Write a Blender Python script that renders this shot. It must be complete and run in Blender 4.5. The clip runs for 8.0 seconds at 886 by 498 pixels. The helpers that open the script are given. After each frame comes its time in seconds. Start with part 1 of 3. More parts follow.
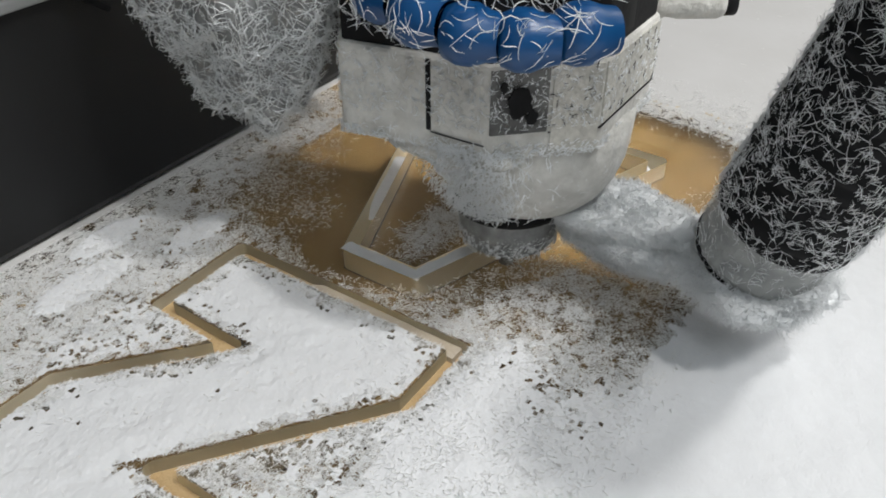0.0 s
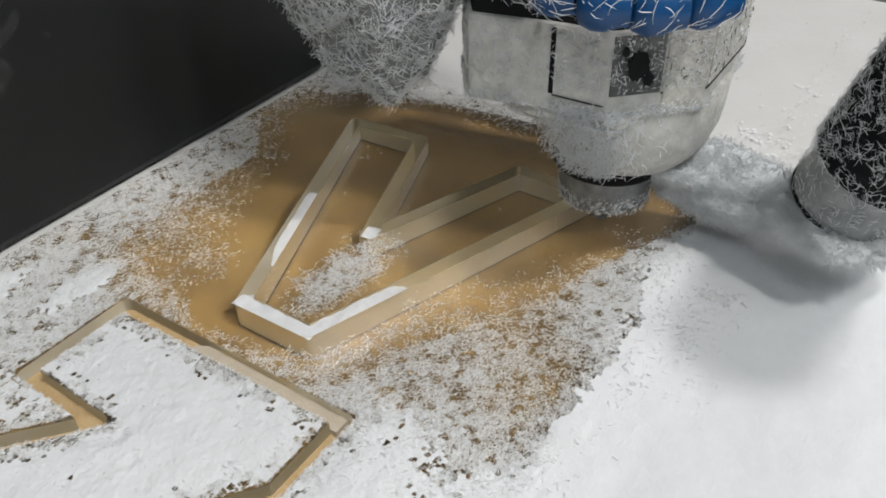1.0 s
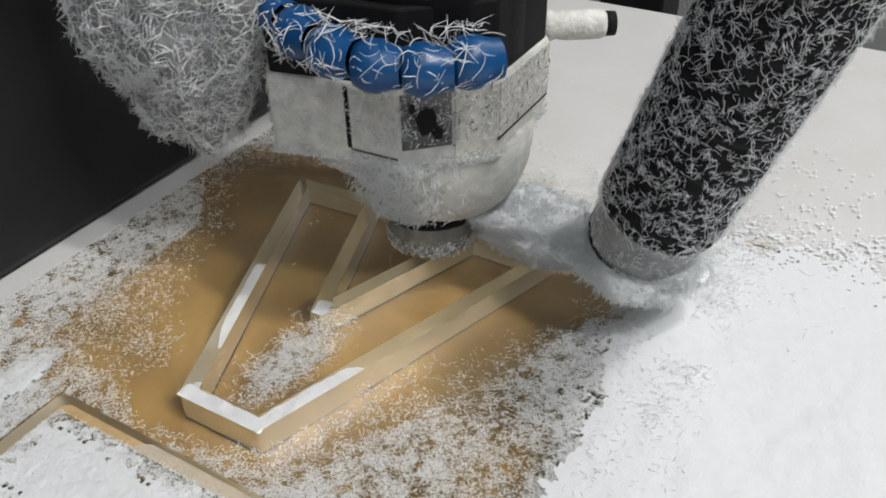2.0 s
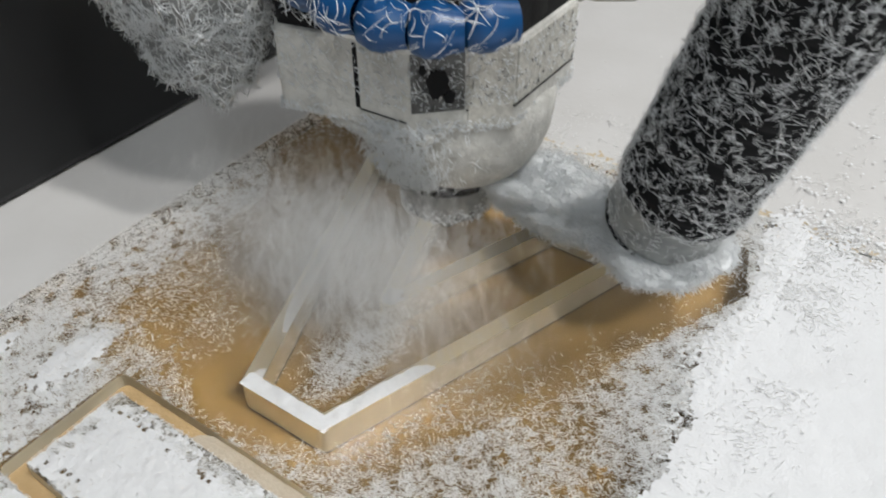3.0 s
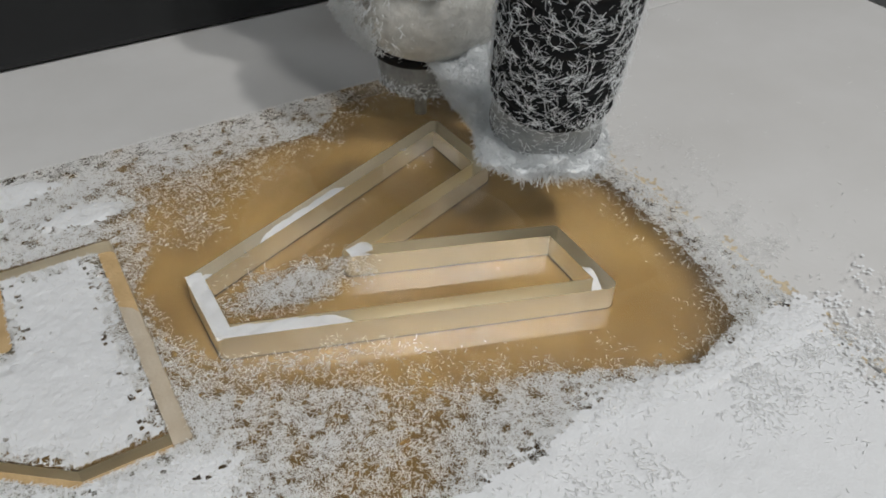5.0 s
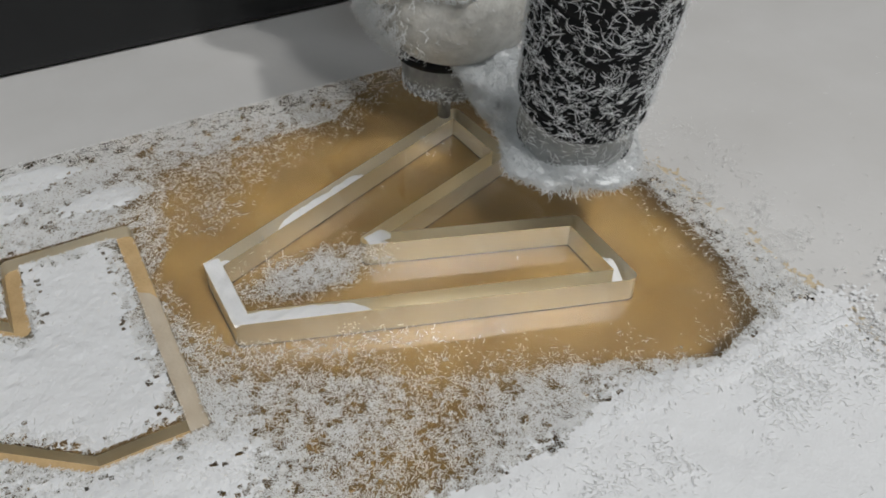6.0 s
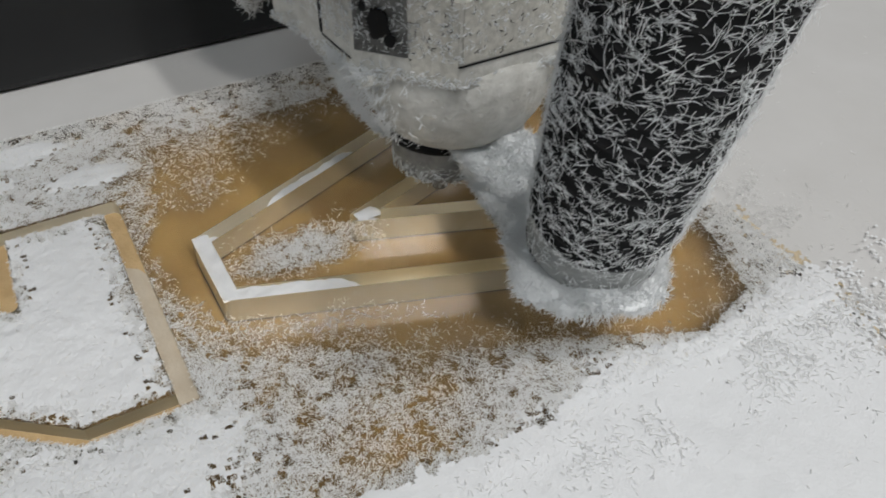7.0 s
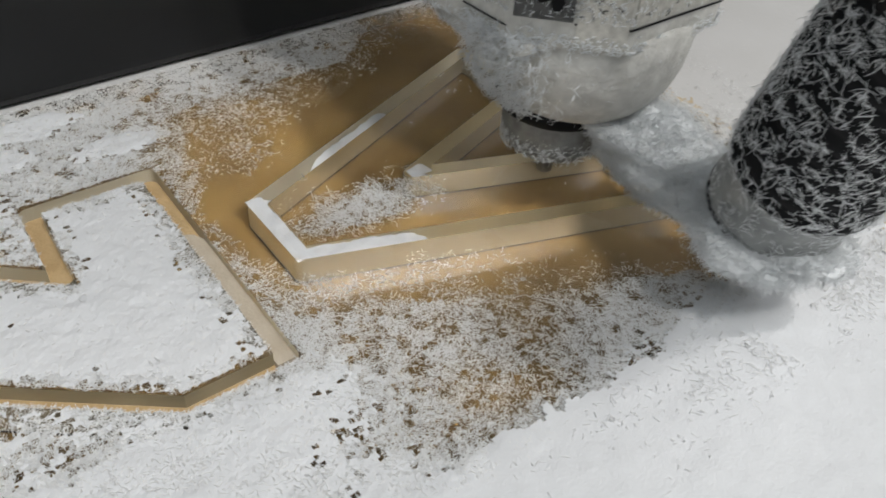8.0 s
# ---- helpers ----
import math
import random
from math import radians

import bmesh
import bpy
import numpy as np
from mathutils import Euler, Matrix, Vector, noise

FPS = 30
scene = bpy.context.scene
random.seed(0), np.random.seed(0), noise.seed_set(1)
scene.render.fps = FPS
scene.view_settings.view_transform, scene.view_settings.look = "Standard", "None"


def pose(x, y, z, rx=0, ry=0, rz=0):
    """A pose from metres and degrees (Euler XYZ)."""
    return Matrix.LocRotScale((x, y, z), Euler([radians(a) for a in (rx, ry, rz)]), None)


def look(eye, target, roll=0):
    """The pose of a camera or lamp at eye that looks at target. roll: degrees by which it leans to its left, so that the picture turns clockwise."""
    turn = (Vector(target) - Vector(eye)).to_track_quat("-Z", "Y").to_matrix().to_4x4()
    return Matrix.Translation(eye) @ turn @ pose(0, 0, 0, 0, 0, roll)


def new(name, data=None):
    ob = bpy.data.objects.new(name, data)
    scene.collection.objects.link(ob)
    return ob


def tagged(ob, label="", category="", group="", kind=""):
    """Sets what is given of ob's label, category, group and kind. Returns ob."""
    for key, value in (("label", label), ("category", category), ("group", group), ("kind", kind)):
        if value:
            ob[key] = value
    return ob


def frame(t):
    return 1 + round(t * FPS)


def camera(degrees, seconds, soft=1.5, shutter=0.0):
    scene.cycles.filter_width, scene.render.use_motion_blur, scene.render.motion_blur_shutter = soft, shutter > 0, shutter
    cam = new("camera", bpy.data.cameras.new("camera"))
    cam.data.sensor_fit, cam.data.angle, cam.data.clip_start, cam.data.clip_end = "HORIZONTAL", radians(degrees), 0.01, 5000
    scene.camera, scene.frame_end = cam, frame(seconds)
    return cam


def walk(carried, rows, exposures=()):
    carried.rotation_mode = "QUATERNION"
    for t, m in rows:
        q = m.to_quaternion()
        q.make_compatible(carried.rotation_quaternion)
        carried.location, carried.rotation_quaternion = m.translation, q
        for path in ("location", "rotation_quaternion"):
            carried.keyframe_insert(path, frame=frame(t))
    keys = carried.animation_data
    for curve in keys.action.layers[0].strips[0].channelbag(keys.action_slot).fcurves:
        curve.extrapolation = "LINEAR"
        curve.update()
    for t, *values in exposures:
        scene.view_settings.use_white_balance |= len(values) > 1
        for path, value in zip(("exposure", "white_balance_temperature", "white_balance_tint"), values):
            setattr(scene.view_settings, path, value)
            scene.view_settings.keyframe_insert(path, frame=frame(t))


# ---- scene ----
cam = camera(57.03, 8.0, soft=1.75, shutter=0.2)
PATH = [
    (0.0, (-0.2013, -0.1471, 0.2006), (-0.0012, -0.0137, 0.0212), -0.02),
    (0.5, (-0.1799, -0.1543, 0.2006), (0.0222, -0.0229, 0.0220), -0.34),
    (1.0, (-0.1506, -0.1617, 0.2040), (0.0469, -0.0283, 0.0217), -1.25),
    (1.5, (-0.1283, -0.1680, 0.2036), (0.0756, -0.0395, 0.0249), -1.61),
    (1.7, (-0.1320, -0.1645, 0.2090), (0.0802, -0.0437, 0.0344), -0.60),
    (2.8, (-0.1195, -0.1177, 0.2214), (0.0705, 0.0101, 0.0276), -1.14),
    (3.0, (-0.1148, -0.1266, 0.2165), (0.0751, 0.0035, 0.0241), -0.12),
    (3.5, (-0.0730, -0.1850, 0.2055), (0.0921, -0.0251, 0.0127), 0.09),
    (4.0, (-0.0532, -0.2071, 0.2102), (0.0846, -0.0212, 0.0193), 0.02),
    (5.5, (-0.0302, -0.2105, 0.2146), (0.0843, -0.0158, 0.0171), 1.12),
    (6.0, (-0.0337, -0.2081, 0.2124), (0.0771, -0.0126, 0.0136), 0.76),
    (6.5, (-0.0363, -0.2072, 0.2116), (0.0739, -0.0129, 0.0113), 0.61),
    (7.0, (-0.0354, -0.2101, 0.2093), (0.0776, -0.0196, 0.0069), 1.55),
    (7.5, (-0.0594, -0.2048, 0.2039), (0.0633, -0.0234, -0.0011), 3.82),
    (8.0, (-0.0924, -0.1840, 0.1883), (0.0526, -0.0129, -0.0110), 4.81),
]
walk(cam, [(t, look(e, g, r)) for t, e, g, r in PATH], [(0.0, 0.07), (1.5, 0.05), (3.0, 0.10), (3.5, -0.14), (5.5, -0.36), (7.0, -0.26), (8.0, -0.14)])

# ---- light ----
world = bpy.data.worlds.new("world")
scene.world = world
world.use_nodes = True
wn = world.node_tree.nodes
wn["Background"].inputs["Color"].default_value = (0.9, 0.95, 1.0, 1)
wn["Background"].inputs["Strength"].default_value = 0.035


def lamp(eye, target, size_x, size_y, power, color):
    d = bpy.data.lights.new("key_or_fill_light", "AREA")
    d.shape, d.size, d.size_y, d.energy, d.color = "RECTANGLE", size_x, size_y, power, color
    ob = new("key_or_fill_light", d)
    ob.matrix_world = look(eye, target)


# first two lights follow the cast shadows; the three broad ones are added fill
KEY, FILL = 13.8, 7.5
LAMPS = ((0.13, -0.75, 0.09, 0.09, KEY, (1.0, 0.98, 0.95)), (-0.22, -1.15, 0.16, 0.16, KEY, (1.0, 0.98, 0.95)), (1.45, -0.55, 0.80, 0.80, KEY * 0.55, (1.0, 0.98, 0.95)), (0.45, -1.62, 1.2, 0.7, FILL, (0.93, 0.97, 1.0)), (-1.20, -0.60, 0.7, 0.7, FILL * 1.05, (0.90, 0.96, 1.0)))
for lx, ly, sx, sy, power, tint in LAMPS:
    lamp((lx, ly, 1.85), (lx * 0.5, ly * 0.5, 0), sx, sy, power, tint)


# ---- materials ----
def material(name, color, rough=0.6, metal=0.0, noise_size=0.0, noise_mix=0.0, dark=(0, 0, 0), bump=0.0, bump_size=400.0, spec=0.5):
    m = bpy.data.materials.new(name)
    m.use_nodes = True
    nt = m.node_tree
    b = nt.nodes["Principled BSDF"]
    b.inputs["Base Color"].default_value = (*color, 1)
    b.inputs["Roughness"].default_value = rough
    b.inputs["Metallic"].default_value = metal
    b.inputs["Specular IOR Level"].default_value = spec
    geo = nt.nodes.new("ShaderNodeTexCoord")
    if noise_size:
        n = nt.nodes.new("ShaderNodeTexNoise")
        n.inputs["Scale"].default_value = noise_size
        n.inputs["Detail"].default_value = 8
        nt.links.new(geo.outputs["Object"], n.inputs["Vector"])
        ramp = nt.nodes.new("ShaderNodeValToRGB")
        ramp.color_ramp.elements[0].position, ramp.color_ramp.elements[1].position = 0.35, 0.7
        ramp.color_ramp.elements[0].color = (*dark, 1)
        ramp.color_ramp.elements[1].color = (*color, 1)
        mix = nt.nodes.new("ShaderNodeMixRGB")
        mix.inputs["Fac"].default_value = noise_mix
        mix.inputs["Color1"].default_value = (*color, 1)
        nt.links.new(n.outputs["Fac"], ramp.inputs["Fac"])
        nt.links.new(ramp.outputs["Color"], mix.inputs["Color2"])
        nt.links.new(mix.outputs["Color"], b.inputs["Base Color"])
    if bump:
        n2 = nt.nodes.new("ShaderNodeTexNoise")
        n2.inputs["Scale"].default_value = bump_size
        n2.inputs["Detail"].default_value = 6
        nt.links.new(geo.outputs["Object"], n2.inputs["Vector"])
        bp = nt.nodes.new("ShaderNodeBump")
        bp.inputs["Strength"].default_value = bump
        bp.inputs["Distance"].default_value = 0.001
        nt.links.new(n2.outputs["Fac"], bp.inputs["Height"])
        nt.links.new(bp.outputs["Normal"], b.inputs["Normal"])
    return m


def acrylic(name, rough, color, clear=1.0):
    m = material(name, color, rough)
    b = m.node_tree.nodes["Principled BSDF"]
    b.inputs["Transmission Weight"].default_value = clear
    b.inputs["IOR"].default_value = 1.49
    return m


def dusty(m, size, most):
    """A broken film of fine dust on a clear surface."""
    nt = m.node_tree
    b, tc = nt.nodes["Principled BSDF"], nt.nodes.new("ShaderNodeTexCoord")
    a, c = nt.nodes.new("ShaderNodeTexNoise"), nt.nodes.new("ShaderNodeTexNoise")
    a.inputs["Scale"].default_value, a.inputs["Detail"].default_value = size, 7
    c.inputs["Scale"].default_value, c.inputs["Detail"].default_value = size * 40, 3
    nt.links.new(tc.outputs["Object"], a.inputs["Vector"])
    nt.links.new(tc.outputs["Object"], c.inputs["Vector"])
    mul = nt.nodes.new("ShaderNodeMath")
    mul.operation = "MULTIPLY"
    nt.links.new(a.outputs["Fac"], mul.inputs[0])
    nt.links.new(c.outputs["Fac"], mul.inputs[1])
    r = nt.nodes.new("ShaderNodeMapRange")
    r.inputs["From Min"].default_value, r.inputs["From Max"].default_value = 0.18, 0.42
    r.inputs["To Min"].default_value, r.inputs["To Max"].default_value = 1.0, 1.0 - most
    nt.links.new(mul.outputs[0], r.inputs["Value"])
    nt.links.new(r.outputs["Result"], b.inputs["Transmission Weight"])


ACRYLIC = acrylic("clear_acrylic", 0.03, (0.98, 0.97, 0.94))
MILLED = acrylic("milled_acrylic", 0.30, (0.94, 0.83, 0.57), 0.76)
dusty(ACRYLIC, 22, 0.04)
PAPER = material("kraft_paper", (0.212, 0.130, 0.034), 0.7, noise_size=38, noise_mix=0.7, dark=(0.125, 0.070, 0.016), bump=0.1)
BOARD = material("white_board", (0.68, 0.675, 0.67), 0.4, noise_size=25, noise_mix=0.3, dark=(0.56, 0.55, 0.53), bump=0.15, bump_size=250)
POWDER = material("acrylic_powder", (0.88, 0.895, 0.915), 0.9, noise_size=300, noise_mix=0.3, dark=(0.80, 0.81, 0.825), bump=0.35, bump_size=900)
CHIP = material("acrylic_chip", (0.97, 0.97, 0.96), 0.5)
FLUFF = material("matted_chips", (0.955, 0.975, 0.985), 0.8, bump=0.6, bump_size=1200)


def letting_light(m, share):
    """Thin white stuff that light also passes through."""
    nt = m.node_tree
    out, b = nt.nodes["Material Output"], nt.nodes["Principled BSDF"]
    t, mix = nt.nodes.new("ShaderNodeBsdfTranslucent"), nt.nodes.new("ShaderNodeMixShader")
    t.inputs["Color"].default_value = (0.92, 0.95, 0.97, 1)
    mix.inputs["Fac"].default_value = share
    nt.links.new(b.outputs["BSDF"], mix.inputs[1])
    nt.links.new(t.outputs["BSDF"], mix.inputs[2])
    nt.links.new(mix.outputs["Shader"], out.inputs["Surface"])


FIBRE = material("acrylic_fibre", (0.95, 0.97, 0.98), 0.45)
letting_light(POWDER, 0.16)
letting_light(CHIP, 0.16)
letting_light(FIBRE, 0.06)
letting_light(FLUFF, 0.12)
DUSTED = material("dusted_plastic", (0.80, 0.79, 0.75), 0.6, noise_size=170, noise_mix=0.7, dark=(0.52, 0.51, 0.47), bump=0.9, bump_size=500)
FROSTED = material("frosted_collar", (0.40, 0.41, 0.40), 0.35, noise_size=160, noise_mix=0.7, dark=(0.20, 0.21, 0.21), bump=0.5, bump_size=400)
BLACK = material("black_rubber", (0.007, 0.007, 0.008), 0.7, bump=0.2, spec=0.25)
DARKMETAL = material("dark_metal", (0.020, 0.021, 0.022), 0.42, noise_size=20, noise_mix=0.5, dark=(0.013, 0.013, 0.014), spec=0.3)
STEEL = material("dusty_steel", (0.40, 0.41, 0.41), 0.5, 0.4, noise_size=220, noise_mix=0.6, dark=(0.16, 0.16, 0.16), bump=0.3)
FLOORDUST = material("groove_dust", (0.60, 0.43, 0.23), 0.8, noise_size=140, noise_mix=0.5, dark=(0.42, 0.28, 0.13), bump=0.4, bump_size=700)
BLUE = material("blue_plastic", (0.005, 0.080, 0.24), 0.32, noise_size=120, noise_mix=0.4, dark=(0.006, 0.05, 0.18))
PALEDUST = material("pale_groove_dust", (0.60, 0.53, 0.43), 0.85, noise_size=90, noise_mix=0.6, dark=(0.48, 0.40, 0.30), bump=0.3, bump_size=700)
TANDUST = material("tan_dust", (0.66, 0.56, 0.40), 0.9, noise_size=200, noise_mix=0.6, dark=(0.50, 0.40, 0.26), bump=0.4, bump_size=900)
PLATE = material("chip_speckled_plate", (0.72, 0.70, 0.64), 0.5, noise_size=420, noise_mix=0.7, dark=(0.42, 0.41, 0.37), bump=0.5, bump_size=900)
SMOKED = material("smoked_recess", (0.20, 0.20, 0.19), 0.4, noise_size=120, noise_mix=0.9, dark=(0.03, 0.03, 0.03), bump=0.4)
WALL = material("wall_paint", (0.45, 0.46, 0.46), 0.9, noise_size=2, noise_mix=0.2, dark=(0.38, 0.39, 0.39))
GREY = material("grey_rail", (0.30, 0.31, 0.31), 0.5)


# ---- mesh helpers ----
def part(name, bm, mat, parent=None, label="", smooth=False):
    me = bpy.data.meshes.new(name)
    bmesh.ops.recalc_face_normals(bm, faces=bm.faces[:])
    bm.to_mesh(me)
    bm.free()
    me.materials.append(mat)
    if smooth:
        me.polygons.foreach_set("use_smooth", [True] * len(me.polygons))
    ob = new(name, me)
    ob.parent = parent
    if label:
        tagged(ob, label)
    return ob


def raw(name, verts, faces, mat, parent=None, label="", smooth=False):
    """One mesh from arrays of places and quads or triangles."""
    me = bpy.data.meshes.new(name)
    verts, faces = np.asarray(verts, float), np.asarray(faces, int)
    k = faces.shape[1]
    me.vertices.add(len(verts))
    me.vertices.foreach_set("co", verts.ravel())
    me.loops.add(faces.size)
    me.loops.foreach_set("vertex_index", faces.ravel())
    me.polygons.add(len(faces))
    me.polygons.foreach_set("loop_start", np.arange(len(faces)) * k)
    if smooth:
        me.polygons.foreach_set("use_smooth", np.ones(len(faces), bool))
    me.update()
    me.validate()
    me.materials.append(mat)
    ob = new(name, me)
    ob.parent = parent
    if label:
        tagged(ob, label)
    return ob


def box(size, centre, bevel=0.0, segments=2):
    bm = bmesh.new()
    bmesh.ops.create_cube(bm, size=1, matrix=Matrix.Translation(centre) @ Matrix.Diagonal((*size, 1)))
    if bevel:
        bmesh.ops.bevel(bm, geom=bm.edges[:], offset=bevel, segments=segments, affect="EDGES", profile=0.5)
    return bm


def lathe(profile, n=48, start=0.0):
    """A turned body from (radius, height) pairs."""
    bm = bmesh.new()
    rings = []
    for r, z in profile:
        if r < 1e-6:
            rings.append([bm.verts.new((0, 0, z))])
        else:
            rings.append([bm.verts.new((r * math.cos(start + 2 * math.pi * i / n), r * math.sin(start + 2 * math.pi * i / n), z)) for i in range(n)])
    for a, b in zip(rings, rings[1:]):
        for i in range(n):
            j = (i + 1) % n
            if len(a) == 1 and len(b) > 1:
                bm.faces.new((a[0], b[j], b[i]))
            elif len(b) == 1 and len(a) > 1:
                bm.faces.new((a[i], a[j], b[0]))
            elif len(a) > 1:
                bm.faces.new((a[i], a[j], b[j], b[i]))
    return bm


def prism(outline, z0, z1, bevel=0.0):
    bm = bmesh.new()
    f = bm.faces.new([bm.verts.new((x, y, z0)) for x, y in outline])
    r = bmesh.ops.extrude_face_region(bm, geom=[f])
    bmesh.ops.translate(bm, vec=(0, 0, z1 - z0), verts=[v for v in r["geom"] if isinstance(v, bmesh.types.BMVert)])
    if bevel:
        bmesh.ops.bevel(bm, geom=bm.edges[:], offset=bevel, segments=2, affect="EDGES", profile=0.5)
    return bm


def tube(points, r, n=10):
    bm = bmesh.new()
    rings = []
    for i, p in enumerate(points):
        a, b = Vector(points[max(i - 1, 0)]), Vector(points[min(i + 1, len(points) - 1)])
        q = (b - a).to_track_quat("Z", "Y")
        rings.append([bm.verts.new(Vector(p) + q @ Vector((r * math.cos(2 * math.pi * k / n), r * math.sin(2 * math.pi * k / n), 0))) for k in range(n)])
    for a, b in zip(rings, rings[1:]):
        for k in range(n):
            bm.faces.new((a[k], a[(k + 1) % n], b[(k + 1) % n], b[k]))
    bm.faces.new(rings[0][::-1]), bm.faces.new(rings[-1])
    return bm


def offset(poly, d):
    """The outline moved outwards by d (for an anticlockwise outline)."""
    n, out = len(poly), []
    for i in range(n):
        p, a, b = Vector(poly[i]), Vector(poly[i - 1]), Vector(poly[(i + 1) % n])
        e, f = (p - a).normalized(), (b - p).normalized()
        n1, n2 = Vector((e.y, -e.x)), Vector((f.y, -f.x))
        m = (n1 + n2).normalized()
        out.append(tuple(p + m * (d / max(m.dot(n1), 0.25))))
    return out


rng = np.random.default_rng(7)


def lattice(x, y, size, seed):
    """Smooth value noise from 0 to 1."""
    g = np.random.default_rng(seed).random((64, 64))
    u, v = x / size + 1000, y / size + 1000
    i, j = np.floor(u).astype(int), np.floor(v).astype(int)
    a, b = u - i, v - j
    a, b = a * a * (3 - 2 * a), b * b * (3 - 2 * b)
    i0, i1, j0, j1 = i % 64, (i + 1) % 64, j % 64, (j + 1) % 64
    return (g[i0, j0] * (1 - a) + g[i1, j0] * a) * (1 - b) + (g[i0, j1] * (1 - a) + g[i1, j1] * a) * b


def fbm(x, y, size, seed, octaves=4):
    s, w = 0, 0
    for k in range(octaves):
        s = s + lattice(x, y, size / 2 ** k, seed + k) * 0.6 ** k
        w += 0.6 ** k
    return s / w


def inside(x, y, poly):
    r = np.zeros(x.shape, bool)
    for (x0, y0), (x1, y1) in zip(poly, poly[1:] + poly[:1]):
        c = (y0 > y) != (y1 > y)
        r ^= c & (x < (x1 - x0) * (y - y0) / (y1 - y0 + 1e-12) + x0)
    return r


def distance(x, y, poly):
    best = np.full(x.shape, 1e9)
    for (x0, y0), (x1, y1) in zip(poly, poly[1:] + poly[:1]):
        dx, dy = x1 - x0, y1 - y0
        t = np.clip(((x - x0) * dx + (y - y0) * dy) / (dx * dx + dy * dy), 0, 1)
        best = np.minimum(best, np.hypot(x - x0 - t * dx, y - y0 - t * dy))
    return best


def needles(p, along, up, length, width, bend=0.25, fine=False, plain=False):
    """Slivers of three sides, bent in the middle: arrays of places, ways along and up, lengths and widths."""
    n = len(p)
    along = along / np.linalg.norm(along, axis=1)[:, None]
    side = np.cross(up, along)
    side /= np.linalg.norm(side, axis=1)[:, None] + 1e-9
    top = np.cross(along, side)
    length, width = np.broadcast_to(length, n)[:, None], np.broadcast_to(width, n)[:, None]
    sway = rng.normal(0, 1, (n, 1)) * bend
    stations = ((-0.5, 0.5), (-0.27, 0.9), (0.0, 1.0), (0.27, 0.85), (0.5, 0.35)) if fine else ((-0.5, 0.6), (0.0, 1.0), (0.5, 0.5))
    if plain:
        stations = ((-0.5, 0.9), (0.5, 0.7))
    k3 = 3 * len(stations)
    v = np.empty((n, k3, 3))
    hook = rng.normal(0, 1, (n, 1)) * bend * 0.8 if fine else 0
    for k, (s, w) in enumerate(stations):
        c = p + along * length * s + side * (sway * length * (0.25 - s * s)) + top * (0.5 * width + hook * length * s * (0.25 - s * s) * 1.6)
        v[:, 3 * k] = c - side * width * w * 0.5 - top * width * 0.35 * w
        v[:, 3 * k + 1] = c + side * width * w * 0.5 - top * width * 0.35 * w
        v[:, 3 * k + 2] = c + top * width * 0.45 * w
    f = []
    for k in range(0, k3 - 3, 3):
        for a in range(3):
            b = (a + 1) % 3
            f.append((k + a, k + b, k + 3 + b, k + 3 + a))
    faces = (np.arange(n)[:, None, None] * k3 + np.array(f)[None]).reshape(-1, 4)
    return v.reshape(-1, 3), faces


# ---- the sheet and its letters (metres, sheet axes) ----
THICK = 0.020
GROOVE = 0.0065
SHEET_X0, SHEET_X1, SHEET_Y0, SHEET_Y1 = -0.45, 0.1945, -0.101, 0.1385
V_OUT = [(-0.0004, 0.0), (0.1430, -0.0498), (0.1438, -0.0068), (0.0712, 0.0198), (0.1440, 0.0442), (0.1408, 0.0906), (-0.0006, 0.0368)]
V_IN = offset(V_OUT, -GROOVE)
N_IN = [(-0.157, -0.032), (-0.122, -0.032), (-0.122, 0.020), (-0.0545, -0.032), (-0.0265, -0.032), (-0.0265, 0.068), (-0.0625, 0.068), (-0.0635, 0.026), (-0.114, 0.068), (-0.157, 0.068)]
N_OUT = offset(N_IN, GROOVE)


def rounded(poly, r, convex, steps=5):
    """The cutter leaves its own radius in the corners that bend one way."""
    out, n = [], len(poly)
    for i in range(n):
        p, a, b = Vector(poly[i]), Vector(poly[i - 1]), Vector(poly[(i + 1) % n])
        e, f = (p - a).normalized(), (b - p).normalized()
        turn = math.atan2(e.x * f.y - e.y * f.x, e.dot(f))
        if (turn > 0) != convex:
            out.append(tuple(p))
            continue
        cut = r * math.tan(abs(turn) / 2)
        q0, q1 = p - e * cut, p + f * cut
        c = q0 + Vector((-e.y, e.x)) * (r if turn > 0 else -r)
        for k in range(steps + 1):
            w = turn * k / steps
            d = q0 - c
            out.append((c.x + d.x * math.cos(w) - d.y * math.sin(w), c.y + d.x * math.sin(w) + d.y * math.cos(w)))
    return out


CUTTER = GROOVE / 2
V_HOLE, N_HOLE = rounded(V_OUT, CUTTER, True), rounded(N_OUT, CUTTER, True)
V_BODY, N_BODY = rounded(V_IN, CUTTER, False), rounded(N_IN, CUTTER, False)


def flat_ring(outer, inner, z):
    """A level face between two outlines."""
    bm = bmesh.new()
    edges = []
    for o in (outer, inner):
        vs = [bm.verts.new((x, y, z)) for x, y in o]
        edges += [bm.edges.new((vs[i], vs[(i + 1) % len(vs)])) for i in range(len(vs))]
    bmesh.ops.triangle_fill(bm, use_beauty=True, edges=edges, normal=(0, 0, 1))
    return bm


